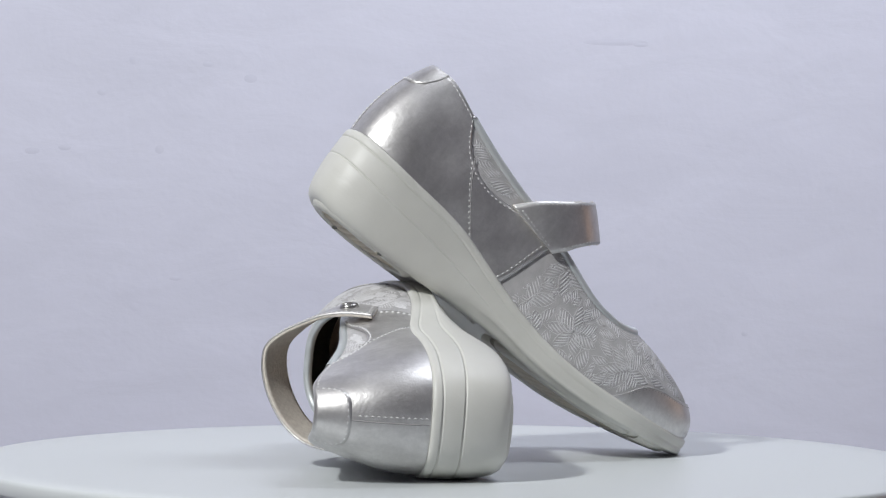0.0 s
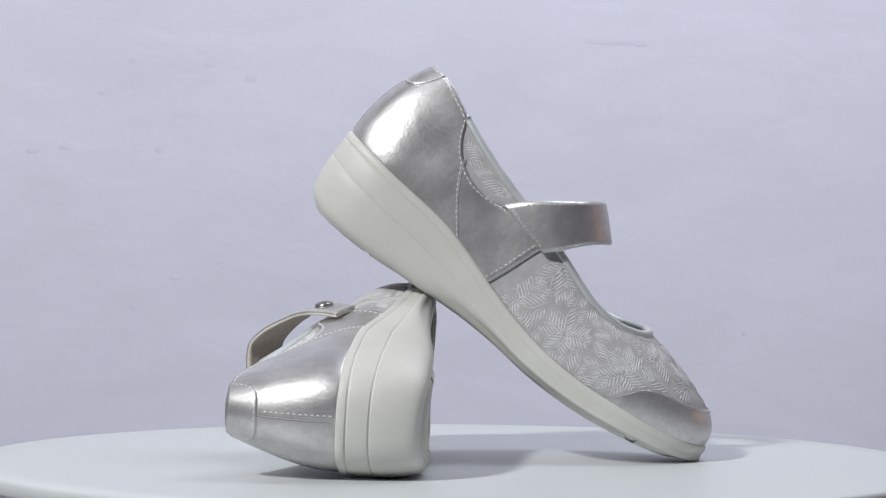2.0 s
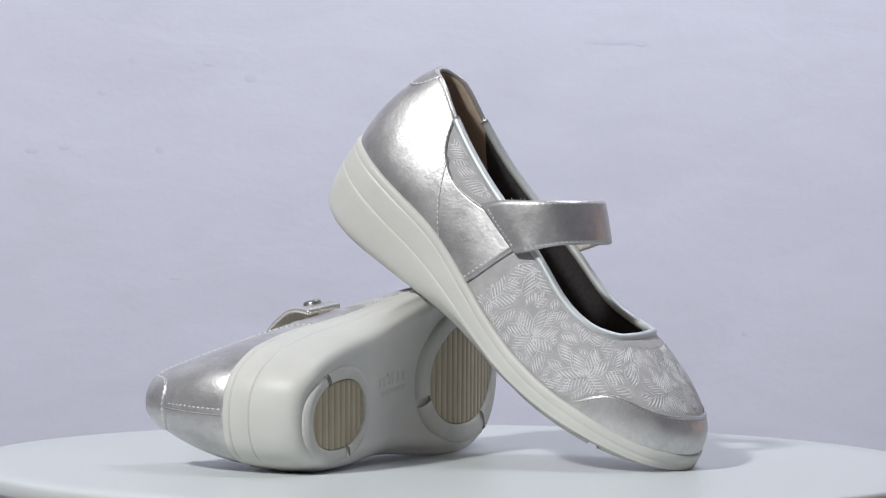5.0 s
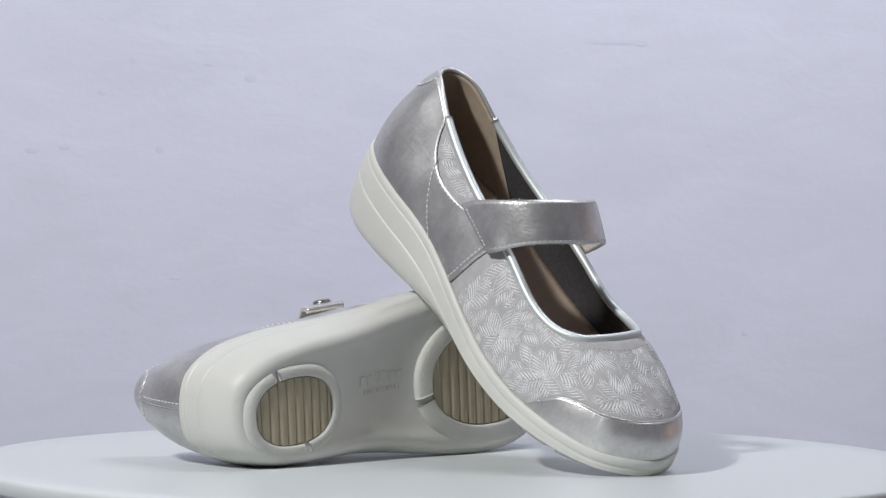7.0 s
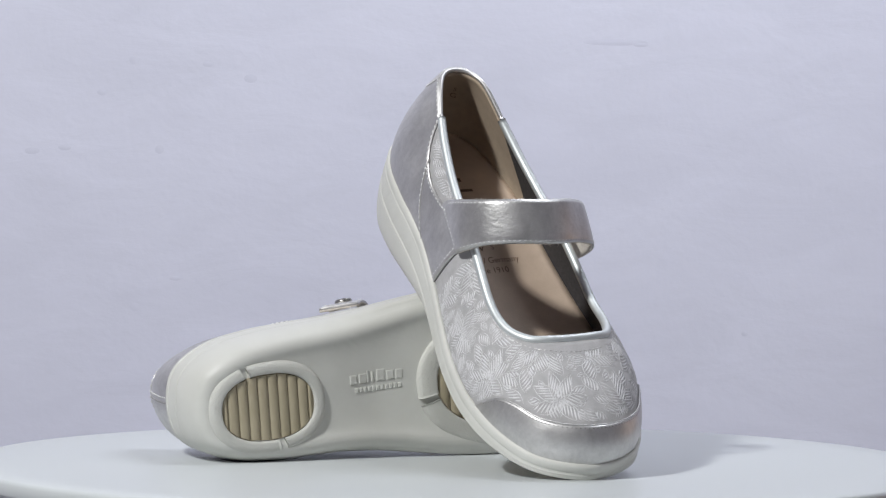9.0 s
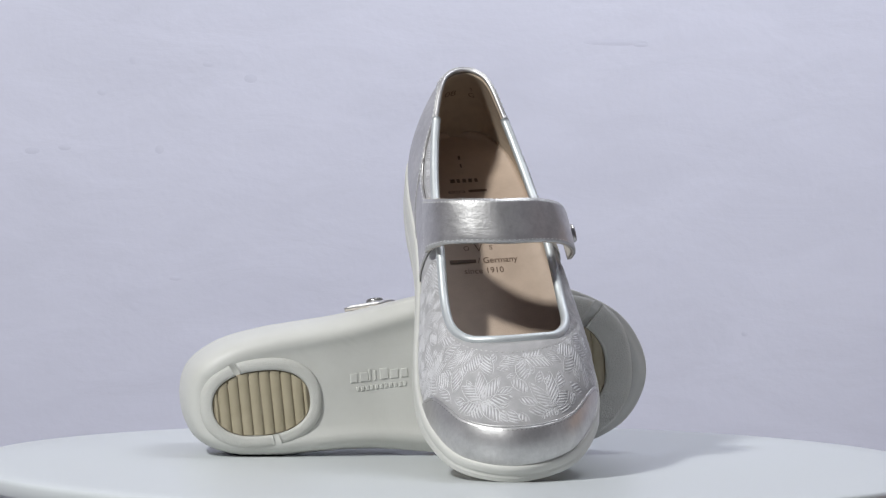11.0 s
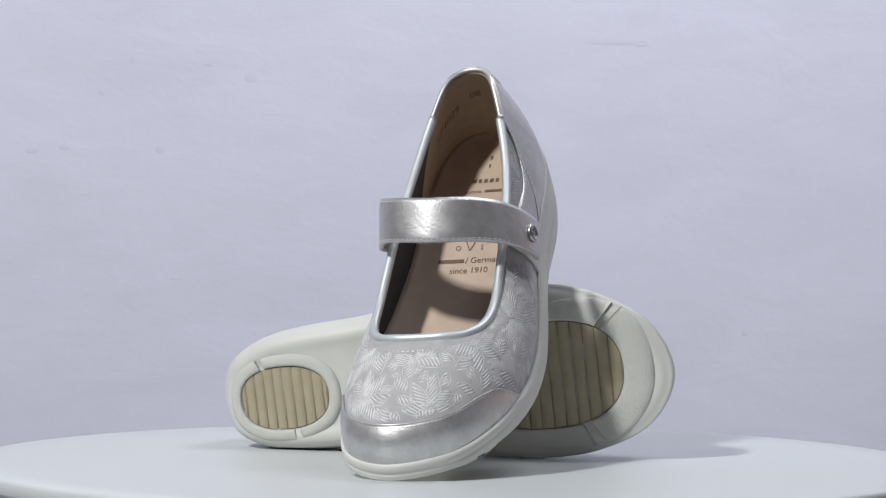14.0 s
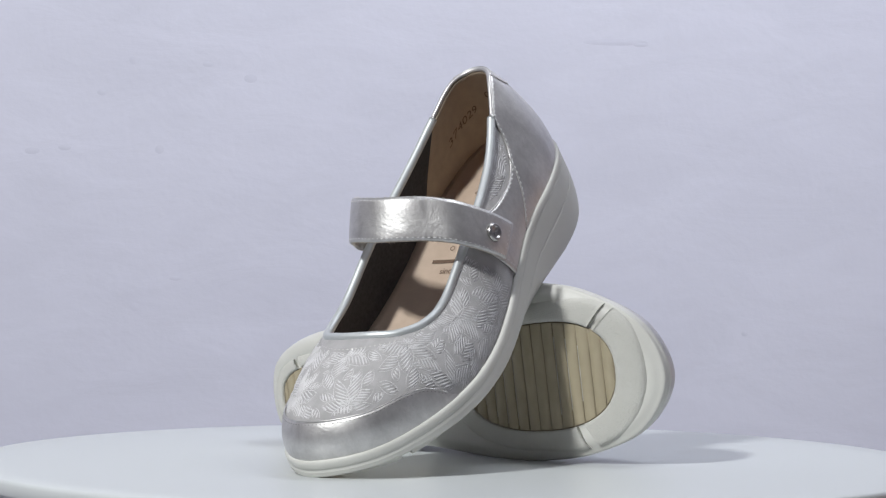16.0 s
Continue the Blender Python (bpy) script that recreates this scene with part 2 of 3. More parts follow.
def upper_at(s, v, lift=0.0):
    """The outer skin: s round the shoe, v from the sole's edge (0) to the collar (1)."""
    s, v = np.broadcast_arrays(np.asarray(s, float), np.asarray(v, float))

    def skin(s, v):
        f2, o, k = ring_at(FEATHER, s), ring_at(RIM_LINE, s), ring_at(SHAPE, s)
        f = np.concatenate([f2, feather_z(f2[..., 1])[..., None]], -1)
        way = f2 - o[..., :2]
        unit = way / np.maximum(np.linalg.norm(way, axis=-1, keepdims=True), 1e-6)
        c1 = f + np.concatenate([unit * 1.8, k[..., 2:3]], -1)
        c2 = o + np.concatenate([way * k[..., 0:1], k[..., 1:2]], -1)
        v = v[..., None]
        return (1 - v)**3 * f + 3 * (1 - v)**2 * v * c1 + 3 * (1 - v) * v**2 * c2 + v**3 * o

    p = skin(s, v)
    if np.any(np.asarray(lift)):
        e = 1e-3
        a = skin(s + e, v) - skin(s - e, v)
        vv = np.clip(v, e, 1 - e)
        b = skin(s, vv + e) - skin(s, vv - e)
        n = np.cross(a, b)
        n /= np.maximum(np.linalg.norm(n, axis=-1, keepdims=True), 1e-9)
        p = p + n * np.asarray(lift)[..., None] if np.ndim(lift) else p + n * lift
    return p


def sole_outline(s, off):
    p = ring_at(FEATHER, s)
    e = 0.02
    d = ring_at(FEATHER, s + e) - ring_at(FEATHER, s - e)
    n = np.stack([d[..., 1], -d[..., 0]], -1)
    n /= np.linalg.norm(n, axis=-1, keepdims=True)
    return p + n * off if np.ndim(off) == 0 else p + n * off[..., None]


# ---- shoe parts ----
class Maker:
    """Places millimetre points of a right shoe, or mirrored ones for a left shoe, as parts of a thing."""

    def __init__(self, thing, side):
        self.thing, self.side = thing, side

    def mesh(self, name, pts, faces, mat, parent=None, label="", flat=False):
        p = np.asarray(pts, float).reshape(-1, 3) * (0.001 * self.side, 0.001, 0.001)
        if self.side < 0:
            faces = [tuple(reversed(f)) for f in faces]
        return mesh_object(name, p.tolist(), faces, mat, parent or self.thing, label, not flat)

    def shell(self, name, outer, inner, mat, parent=None, label="", closed=False):
        """A sheet with thickness from two grids of points of one shape (n, m, 3)."""
        n, m = outer.shape[:2]
        pts = np.concatenate([outer.reshape(-1, 3), inner.reshape(-1, 3)])
        k = n * m
        faces = grid_faces(n, m, closed) + grid_faces(n, m, closed, base=k, flip=True)
        for i in range(n if closed else n - 1):
            a, b = i * m, ((i + 1) % n) * m
            faces.append((b, a, a + k, b + k))
            faces.append((a + m - 1, b + m - 1, b + m - 1 + k, a + m - 1 + k))
        if not closed:
            for j in range(m - 1):
                faces.append((j, j + 1, j + 1 + k, j + k))
                e = (n - 1) * m + j
                faces.append((e + 1, e, e + k, e + 1 + k))
        return self.mesh(name, pts, faces, mat, parent, label)

    def tube(self, name, path, radius, mat, parent=None, label="", closed=False, sides=8, squash=1.0):
        p = np.asarray(path, float)
        n = len(p)
        d = np.roll(p, -1, 0) - np.roll(p, 1, 0) if closed else np.gradient(p, axis=0)
        d /= np.linalg.norm(d, axis=1, keepdims=True)
        up = np.tile((0.0, 0.0, 1.0), (n, 1))
        a = np.cross(d, up)
        a /= np.maximum(np.linalg.norm(a, axis=1, keepdims=True), 1e-6)
        b = np.cross(a, d)
        r = np.broadcast_to(np.asarray(radius, float), (n,))
        ang = np.linspace(0, 2 * np.pi, sides, endpoint=False)
        pts = p[:, None] + r[:, None, None] * (np.cos(ang)[None, :, None] * a[:, None] + squash * np.sin(ang)[None, :, None] * b[:, None])
        faces = grid_faces(n, sides, closed, True, flip=True)
        if not closed:
            faces += [tuple(range(sides)), tuple(range(n * sides - 1, (n - 1) * sides - 1, -1))]
        return self.mesh(name, pts, faces, mat, parent, label)

    def stitches(self, name, path, normals, mat=None, step=2.9, length=2.4, width=1.05, height=0.6, parent=None):
        """A row of raised thread stitches along a line on a surface."""
        p, nn = np.asarray(path, float), np.asarray(normals, float)
        run = np.concatenate([[0], np.cumsum(np.linalg.norm(np.diff(p, axis=0), axis=1))])
        pts, faces = [], []
        for c in np.arange(step / 2, run[-1] - step / 2, step):
            at = lambda u: np.array([np.interp(u, run, p[:, k]) for k in range(3)])
            n = np.array([np.interp(c, run, nn[:, k]) for k in range(3)])
            a, m, b = at(c - length / 2), at(c), at(c + length / 2)
            d = b - a
            side = np.cross(n, d)
            side = side / np.linalg.norm(side) * width / 2
            k = len(pts)
            pts += [a - n * 0.15, m + side - n * 0.1, m + n * height, m - side - n * 0.1, b - n * 0.15]
            faces += [(k, k + 1, k + 2), (k, k + 2, k + 3), (k + 1, k + 4, k + 2), (k + 2, k + 4, k + 3)]
        return self.mesh(name, pts, faces, mat or THREAD, parent)


def on_skin(s, v, lift=0.0):
    """Points and outward directions on the upper."""
    p = upper_at(s, v, lift)
    n = upper_at(s, v, lift + 1.0) - p
    return p, n


CAP_SPAN = (9.15, 14.85)


def cap_height(s):
    """The toe cap's upper edge: low over the toe, with raised shoulders at its two ends."""
    u = (np.asarray(s, float) - CAP_SPAN[0]) / (CAP_SPAN[1] - CAP_SPAN[0])
    return smooth(u, [0, 0.04, 0.1, 0.18, 0.28, 0.4, 0.5, 0.6, 0.72, 0.82, 0.9, 0.96, 1], [0.02, 0.16, 0.33, 0.40, 0.40, 0.41, 0.42, 0.41, 0.40, 0.40, 0.33, 0.16, 0.02])


QUARTER_S = [0, 2.2, 2.9, 3.05, 3.25, 3.6, 4.1, 4.6, 5.1, 5.5, 6.0, 6.6]
QUARTER_V = [1.0, 1.0, 0.985, 0.86, 0.75, 0.65, 0.60, 0.64, 0.75, 0.89, 0.97, 0.97]


def quarter_height(s):
    s = np.abs((np.asarray(s, float) + 12) % 24 - 12)
    return np.minimum(smooth(s, QUARTER_S, QUARTER_V), 1.0)


def make_upper(mk):
    s = np.linspace(0, 24, 241)[:-1]
    v = np.linspace(0, 1, 25)
    S, V = np.meshgrid(s, v, indexing="ij")
    upper = mk.shell("upper", upper_at(S, V), upper_at(S, V, -1.0), FABRIC, None, "grey nubuck upper embossed with leaves", True)
    # heel and side leather, its front edge leaning forward towards the strap
    a = np.linspace(-1, 1, 161)
    w = np.linspace(0, 1, 25)
    A, Wt = np.meshgrid(a, w, indexing="ij")
    reach = 5.95
    S = A * reach
    V = Wt * quarter_height(S)
    S = S + np.sign(A) * np.abs(A)**6 * 0.75 * Wt
    quarter = mk.shell("quarter", upper_at(S, V, 1.15), upper_at(S, V, 0.05), LEATHER, None, "brushed silver leather heel and sides")
    for sg in (1, -1):
        # seam of the heel counter and the edge stitching round the fabric window
        u = np.linspace(0, 1, 40)
        p, n = on_skin(sg * (4.75 - 1.2 * u - 0.35 * u * (1 - u)), 0.02 + 0.68 * u, 1.2)
        mk.tube("seam", p, 0.28, SEAM, quarter, sides=5)
        p, n = on_skin(sg * (4.68 - 1.2 * u - 0.35 * u * (1 - u)), 0.03 + 0.67 * u, 1.2)
        mk.stitches("stitching", p, n, parent=quarter)
        sq = np.linspace(2.75, 5.9, 60)
        p, n = on_skin(sg * (sq + (np.abs(sq / reach)**6) * 0.6), quarter_height(sq) - 0.035, 1.2)
        mk.stitches("stitching", p, n, parent=quarter)
        p, n = on_skin(sg * (5.84 + 0.73 * u), 0.02 + 0.94 * u, 1.2)
        mk.stitches("stitching", p, n, parent=quarter)
        sq = np.linspace(1.2, 2.9, 40)
        p, n = on_skin(sg * sq, 0.965, 1.2)
        mk.stitches("stitching", p, n, parent=quarter)
        sq = np.linspace(2.7, reach, 70)
        p = upper_at(sg * (sq + (sq / reach)**6 * 0.75 * quarter_height(sq)), quarter_height(sq), 0.75)
        mk.tube("edge", p, 0.32, LEATHER, quarter, sides=6)
        p = upper_at(sg * (reach + 0.75 * u), 0.97 * u, 0.75)
        mk.tube("edge", p, 0.32, LEATHER, quarter, sides=6)
    # seam down the middle of the heel
    u = np.linspace(0.04, 0.67, 50)
    p, n = on_skin(0.16 + 0 * u, u, 1.2)
    mk.stitches("stitching", p, n, parent=quarter)
    p, n = on_skin(0 * u, u, 1.2)
    mk.tube("seam", p, 0.3, SEAM, quarter, sides=5)
    # heel tab
    a = np.linspace(-1, 1, 41)
    A, Wt = np.meshgrid(a, np.linspace(0, 1, 9), indexing="ij")
    low = 0.68 + 0.32 * np.abs(A)**4
    V = low + (1.005 - low) * Wt
    tab = mk.shell("heel_tab", upper_at(A * 1.6, V, 1.5), upper_at(A * 1.6, V, 0.9), LEATHER, None, "rounded smooth silver heel tab")
    p, n = on_skin(a * 1.52, 0.705 + 0.28 * np.abs(a)**4, 1.52)
    mk.stitches("stitching", p, n, parent=tab)
    # toe cap
    a = np.linspace(*CAP_SPAN, 121)
    A, Wt = np.meshgrid(a, np.linspace(0, 1, 15), indexing="ij")
    V = Wt * cap_height(A)
    cap = mk.shell("toe_cap", upper_at(A, V, 0.95), upper_at(A, V, 0.05), LEATHER, None, "smooth silver leather toe cap")
    a = np.linspace(CAP_SPAN[0] + 0.25, CAP_SPAN[1] - 0.25, 120)
    p, n = on_skin(a, cap_height(a) - 0.03, 1.0)
    mk.stitches("stitching", p, n, SEAM, 2.2, 1.6, 0.6, 0.3, cap)
    p, n = on_skin(a, cap_height(a), 0.75)
    mk.tube("edge", p, 0.4, LEATHER, cap, sides=6)
    return upper


def insole_sides(y):
    """The inner and outer edge of the insole at y."""
    s = np.linspace(0, 12, 200)
    out, inn = sole_outline(s, -1.8), sole_outline(-s, -1.8)
    return np.interp(y, inn[:, 1], inn[:, 0]), np.interp(y, out[:, 1], out[:, 0])


def insole_z(x, y):
    inner, outer = insole_sides(y)
    k = np.abs((x - (inner + outer) / 2) / np.maximum((outer - inner) / 2, 1))
    return feather_z(y) + 2.5 + 4.0 * np.clip(k, 0, 1)**5


def glyphs(text, size):
    """The mesh of a word in the built-in font, in millimetres."""
    cu = bpy.data.curves.new("print", "FONT")
    cu.body, cu.size, cu.align_x = text, size, "CENTER"
    tmp = bpy.data.objects.new("print", cu)
    me = bpy.data.meshes.new_from_object(tmp)
    bpy.data.objects.remove(tmp)
    return me


def heel_stamp(mk):
    """Brown numbers stamped into the heel lining."""
    lining = next(o for o in mk.thing.children if o.name.startswith("heel_lining"))
    for text, s0, v0, size in (("374029", -1.85, 0.47, 6.6), ("08", -0.35, 0.575, 6.8), ("G", 0.55, 0.565, 5.5), ("5", 0.55, 0.66, 4.6)):
        me = glyphs(text, size)
        p = np.array([tuple(v.co) for v in me.vertices])
        s = s0 + p[:, 0] / 13.5
        v = v0 + p[:, 1] / 58.0 + (0.035 * p[:, 0] / 13.5 if len(text) > 4 else 0)
        q = upper_at(s, v, -2.12)
        faces = [tuple(f.vertices) for f in me.polygons]
        mk.mesh("stamp", q, faces, INK, lining)


def make_lining(mk):
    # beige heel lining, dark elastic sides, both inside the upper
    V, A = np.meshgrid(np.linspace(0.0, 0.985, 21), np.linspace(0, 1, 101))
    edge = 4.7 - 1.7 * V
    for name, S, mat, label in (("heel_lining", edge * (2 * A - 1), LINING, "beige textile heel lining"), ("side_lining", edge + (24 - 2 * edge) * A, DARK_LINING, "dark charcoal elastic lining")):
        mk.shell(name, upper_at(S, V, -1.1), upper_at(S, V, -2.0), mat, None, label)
    y = 4 + 246 * (0.5 - 0.5 * np.cos(np.linspace(0.12, math.pi - 0.12, 61)))
    inner, outer = insole_sides(y)
    u = np.linspace(0, 1, 25)
    x = inner[:, None] + (outer - inner)[:, None] * u[None]
    yy = np.broadcast_to(y[:, None], x.shape)
    g = np.stack([x, yy, insole_z(x, yy)], -1)[:, ::-1]
    insole = mk.shell("insole", g, g - (0, 0, 3.5), INSOLE, None, "smooth beige leather insole with brown print")
    if mk.side < 0:
        heel_stamp(mk)
    insole_print(mk, insole)


def insole_print(mk, insole):
    def bar(x, y, w, h):
        pts = [(sx * w / 2 + x, sy * h / 2 + y) for sx, sy in ((-1, -1), (1, -1), (1, 1), (-1, 1))]
        mesh_object("print_bar", [(px * 0.001, py * 0.001, float(insole_z(px * mk.side, py)) * 0.001 + 0.0003) for px, py in pts], [(0, 1, 2, 3)], INK, insole, "", False)

    def words(text, x, y, size):
        me = glyphs(text, size)
        for vert in me.vertices:
            # read from the toe end
            px, py = x - vert.co.x, y - vert.co.y
            vert.co = (px * 0.001, py * 0.001, float(insole_z(px * mk.side, py)) * 0.001 + 0.0003)
        me.materials.clear()
        me.materials.append(INK)
        ob = new("print", me)
        ob.parent = insole
    # maker's lines as bars, plain words as words
    for k, w in enumerate((3.4, 2.2, 2.6, 2.6, 2.2)):
        bar(6.4 - k * 3.2, 41, w * 0.8, 3.0)
    words("extra", 5.5, 51.0, 4.4)
    bar(-6.0, 49.6, 10.0, 2.0)
    bar(0, 22.5, 1.2, 3.0)
    bar(0, 29.0, 0.8, 3.0)
    bar(9.4, 98.0, 14.0, 2.0)
    words("/ Germany", -9.0, 99.4, 4.9)
    words("since 1910", -1.0, 105.4, 4.9)
    tips = [(0, 9.5), (2.2, 2.4), (9, 2.2), (3.2, -1.6), (0, -9), (-3.2, -1.6), (-9, 2.2), (-2.2, 2.4)]
    for k in range(8):
        (x0, y0), (x1, y1) = tips[k], tips[(k + 1) % 8]
        x0, y0, x1, y1 = x0, 83 - y0, x1, 83 - y1
        d = Vector((x1 - x0, y1 - y0)).normalized()
        nx, ny = -d.y * 0.25, d.x * 0.25
        q = [(x0 + nx, y0 + ny), (x1 + nx, y1 + ny), (x1 - nx, y1 - ny), (x0 - nx, y0 - ny)]
        mesh_object("star_line", [(px * 0.001, py * 0.001, float(insole_z(px * mk.side, py)) * 0.001 + 0.0003) for px, py in q], [(0, 1, 2, 3)], INK, insole, "", False)
    words("O", 6.5, 91.5, 4.0)
    words("S", -6.5, 91.5, 4.0)


def make_piping(mk):
    s = np.linspace(2.9, 21.1, 190)
    p = upper_at(s, 1.0, -0.6)
    mk.tube("collar_piping", p, 2.3, PIPING, None, "pale silver leather collar piping", sides=10)
    s = np.linspace(-2.92, 2.92, 60)
    p = upper_at(s, 1.0, -0.2)
    mk.tube("collar_edge", p, 1.25, TAB_LEATHER, None, "folded silver leather collar edge", sides=8)
    s = np.linspace(6.9, 17.1, 140)
    p, n = on_skin(s, 0.925, 0.1)
    mk.stitches("collar_stitching", p, n, LEATHER, 2.6, 2.0, 0.65, 0.35)


STRAP_END = [(33.5, 127.5, 75.5), (39.5, 120.5, 66.5), (42.2, 113.5, 57.5), (42.6, 107, 49), (42, 103, 44)]
STRAP_FLAT = [(-31, 105, 60.5), (-32.5, 112.5, 68), (-31, 121, 75), (-27, 128.5, 81), (-20, 134.5, 85.2), (-11, 138.5, 87.6), (1, 140.5, 88), (12.5, 138, 86), (23.3, 132.6, 81.5)] + STRAP_END
STRAP_ARCHED = [(-30.5, 105, 60.5), (-31, 109, 64.5), (-28.5, 115, 71), (-23, 122, 78), (-15, 128, 83.5), (-5, 133, 87.5), (6, 136, 89.5), (16, 136, 88.5), (24, 132.5, 82.5)] + [(x - 3.5, y, z) for x, y, z in STRAP_END]
STRAP_ACROSS = [(-2, 16, -4), (-1, 14, -6), (0, 9.6, -8.2), (0, 8.2, -8.2), (0, 8, -8), (0, 8, -8), (0, 8, -8), (0, 8, -8), (0.6, 8, -7.8), (1, 8.2, -7.2), (1.2, 8.6, -6.4), (1.2, 9.2, -5.5), (1, 9.6, -4.6), (0.8, 9.7, -4.2)]


def open_curve(rows, t):
    rows = np.array(rows, float)
    t = np.asarray(t, float) * (len(rows) - 1)
    i = np.clip(np.floor(t).astype(int), 0, len(rows) - 2)
    u = (t - i)[:, None]
    g = lambda k: rows[np.clip(i + k, 0, len(rows) - 1)]
    p0, p1, p2, p3 = g(-1), g(0), g(1), g(2)
    return 0.5 * (2 * p1 + (p2 - p0) * u + (2 * p0 - 5 * p1 + 4 * p2 - p3) * u**2 + (3 * p1 - p0 - 3 * p2 + p3) * u**3)


def make_strap(mk):
    t = np.linspace(0, 0.945, 90)
    mid, across = open_curve(STRAP_FLAT if mk.side < 0 else STRAP_ARCHED, t), open_curve(STRAP_ACROSS, t)
    w = np.linspace(-1, 1, 11)
    g = mid[:, None] + w[None, :, None] * across[:, None]
    d = np.gradient(mid, axis=0)
    n = np.cross(d, across)
    n /= np.linalg.norm(n, axis=1, keepdims=True)
    if n[45, 2] < 0:
        n = -n
    puff = (0.5 * (1 - w**4))[None, :, None] * n[:, None]
    if np.dot(np.cross(d[45], across[45]), n[45]) < 0:
        g, puff = g[:, ::-1], puff[:, ::-1]
    strap = mk.shell("strap", g + n[:, None] * 0.9 + puff, g, LEATHER, None, "silver leather strap with a snap button")
    mk.shell("strap_lining", g * 1.0 - n[:, None] * 0.05, g - n[:, None] * 1.3, STRAP_BACK, strap, "fuzzy beige strap lining")
    for e in (-0.86, 0.86):
        mk.stitches("stitching", (mid + across * e + n * 1.1)[6:], n[6:], None, 2.7, 2.2, 0.85, 0.5, strap)
    e = np.linspace(-0.8, 0.8, 12)
    for k in (2, 87):
        mk.stitches("stitching", mid[k] + e[:, None] * across[k] + n[k] * 1.35, np.tile(n[k], (12, 1)), None, 2.5, 2.1, 1.0, 0.55, strap)
    # loose pale fibres along the lining's edges
    rng = random.Random(11)
    pts, faces = [], []
    for _ in range(420):
        k, e = rng.randrange(4, 78), rng.choice((-1, -1, 1)) * rng.uniform(0.96, 1.0)
        root = mid[k] + across[k] * e - n[k] * rng.uniform(-0.3, 1.2)
        way = across[k] / np.linalg.norm(across[k]) * np.sign(e) + np.array([rng.uniform(-0.9, 0.9) for _ in range(3)])
        side = np.cross(way, n[k])
        side = side / np.linalg.norm(side) * 0.13
        q = len(pts)
        pts += [root - side, root + side, root + n[k] * 0.16, root + way * rng.uniform(0.3, 0.95)]
        faces += [(q, q + 1, q + 3), (q + 1, q + 2, q + 3), (q + 2, q, q + 3)]
    tagged(mk.mesh("fuzz", pts, faces, STRAP_BACK, strap), kind="stuff")
    # snap button: domed head with a raised rim
    c, ax = mid[79] + n[79] * 1.3, n[79]
    a = across[79] / np.linalg.norm(across[79])
    b = np.cross(ax, a)
    prof = [(0.0, 1.1), (1.6, 1.1), (2.6, 1.25), (3.0, 1.9), (3.6, 2.1), (4.4, 1.8), (4.8, 1.0), (4.9, 0.0), (3.0, -0.5)]
    ang = np.linspace(0, 2 * np.pi, 28, endpoint=False)
    pts = np.array([[c + r * (np.cos(x) * a + np.sin(x) * b) + ax * h for r, h in prof] for x in ang])
    button = mk.mesh("button", pts, grid_faces(28, len(prof), True, flip=True), NICKEL, strap, "round nickel snap button")
    q = np.linspace(-1.6, 1.6, 14)
    mk.tube("mark", [c + ax * 1.2 + a * x + b * 0.9 * math.sin(x * 1.9) for x in q], 0.3, SEAM, button, sides=5)


HEEL_PAD = (-2.0, 40.5, 17.0, 25.5)
FORE_PAD = (-2.5, 184.0, 28.0, 45.0)


def pad_point(pad, ang, grow=0.0):
    cx, cy, rx, ry = pad
    c, s = np.cos(ang), np.sin(ang)
    e = 0.86
    egg = 1.0 + (0.10 * s if ry > 40 else 0.0)
    return cx + (rx + grow) * np.sign(c) * np.abs(c)**e * egg, cy + (ry + grow) * np.sign(s) * np.abs(s)**e


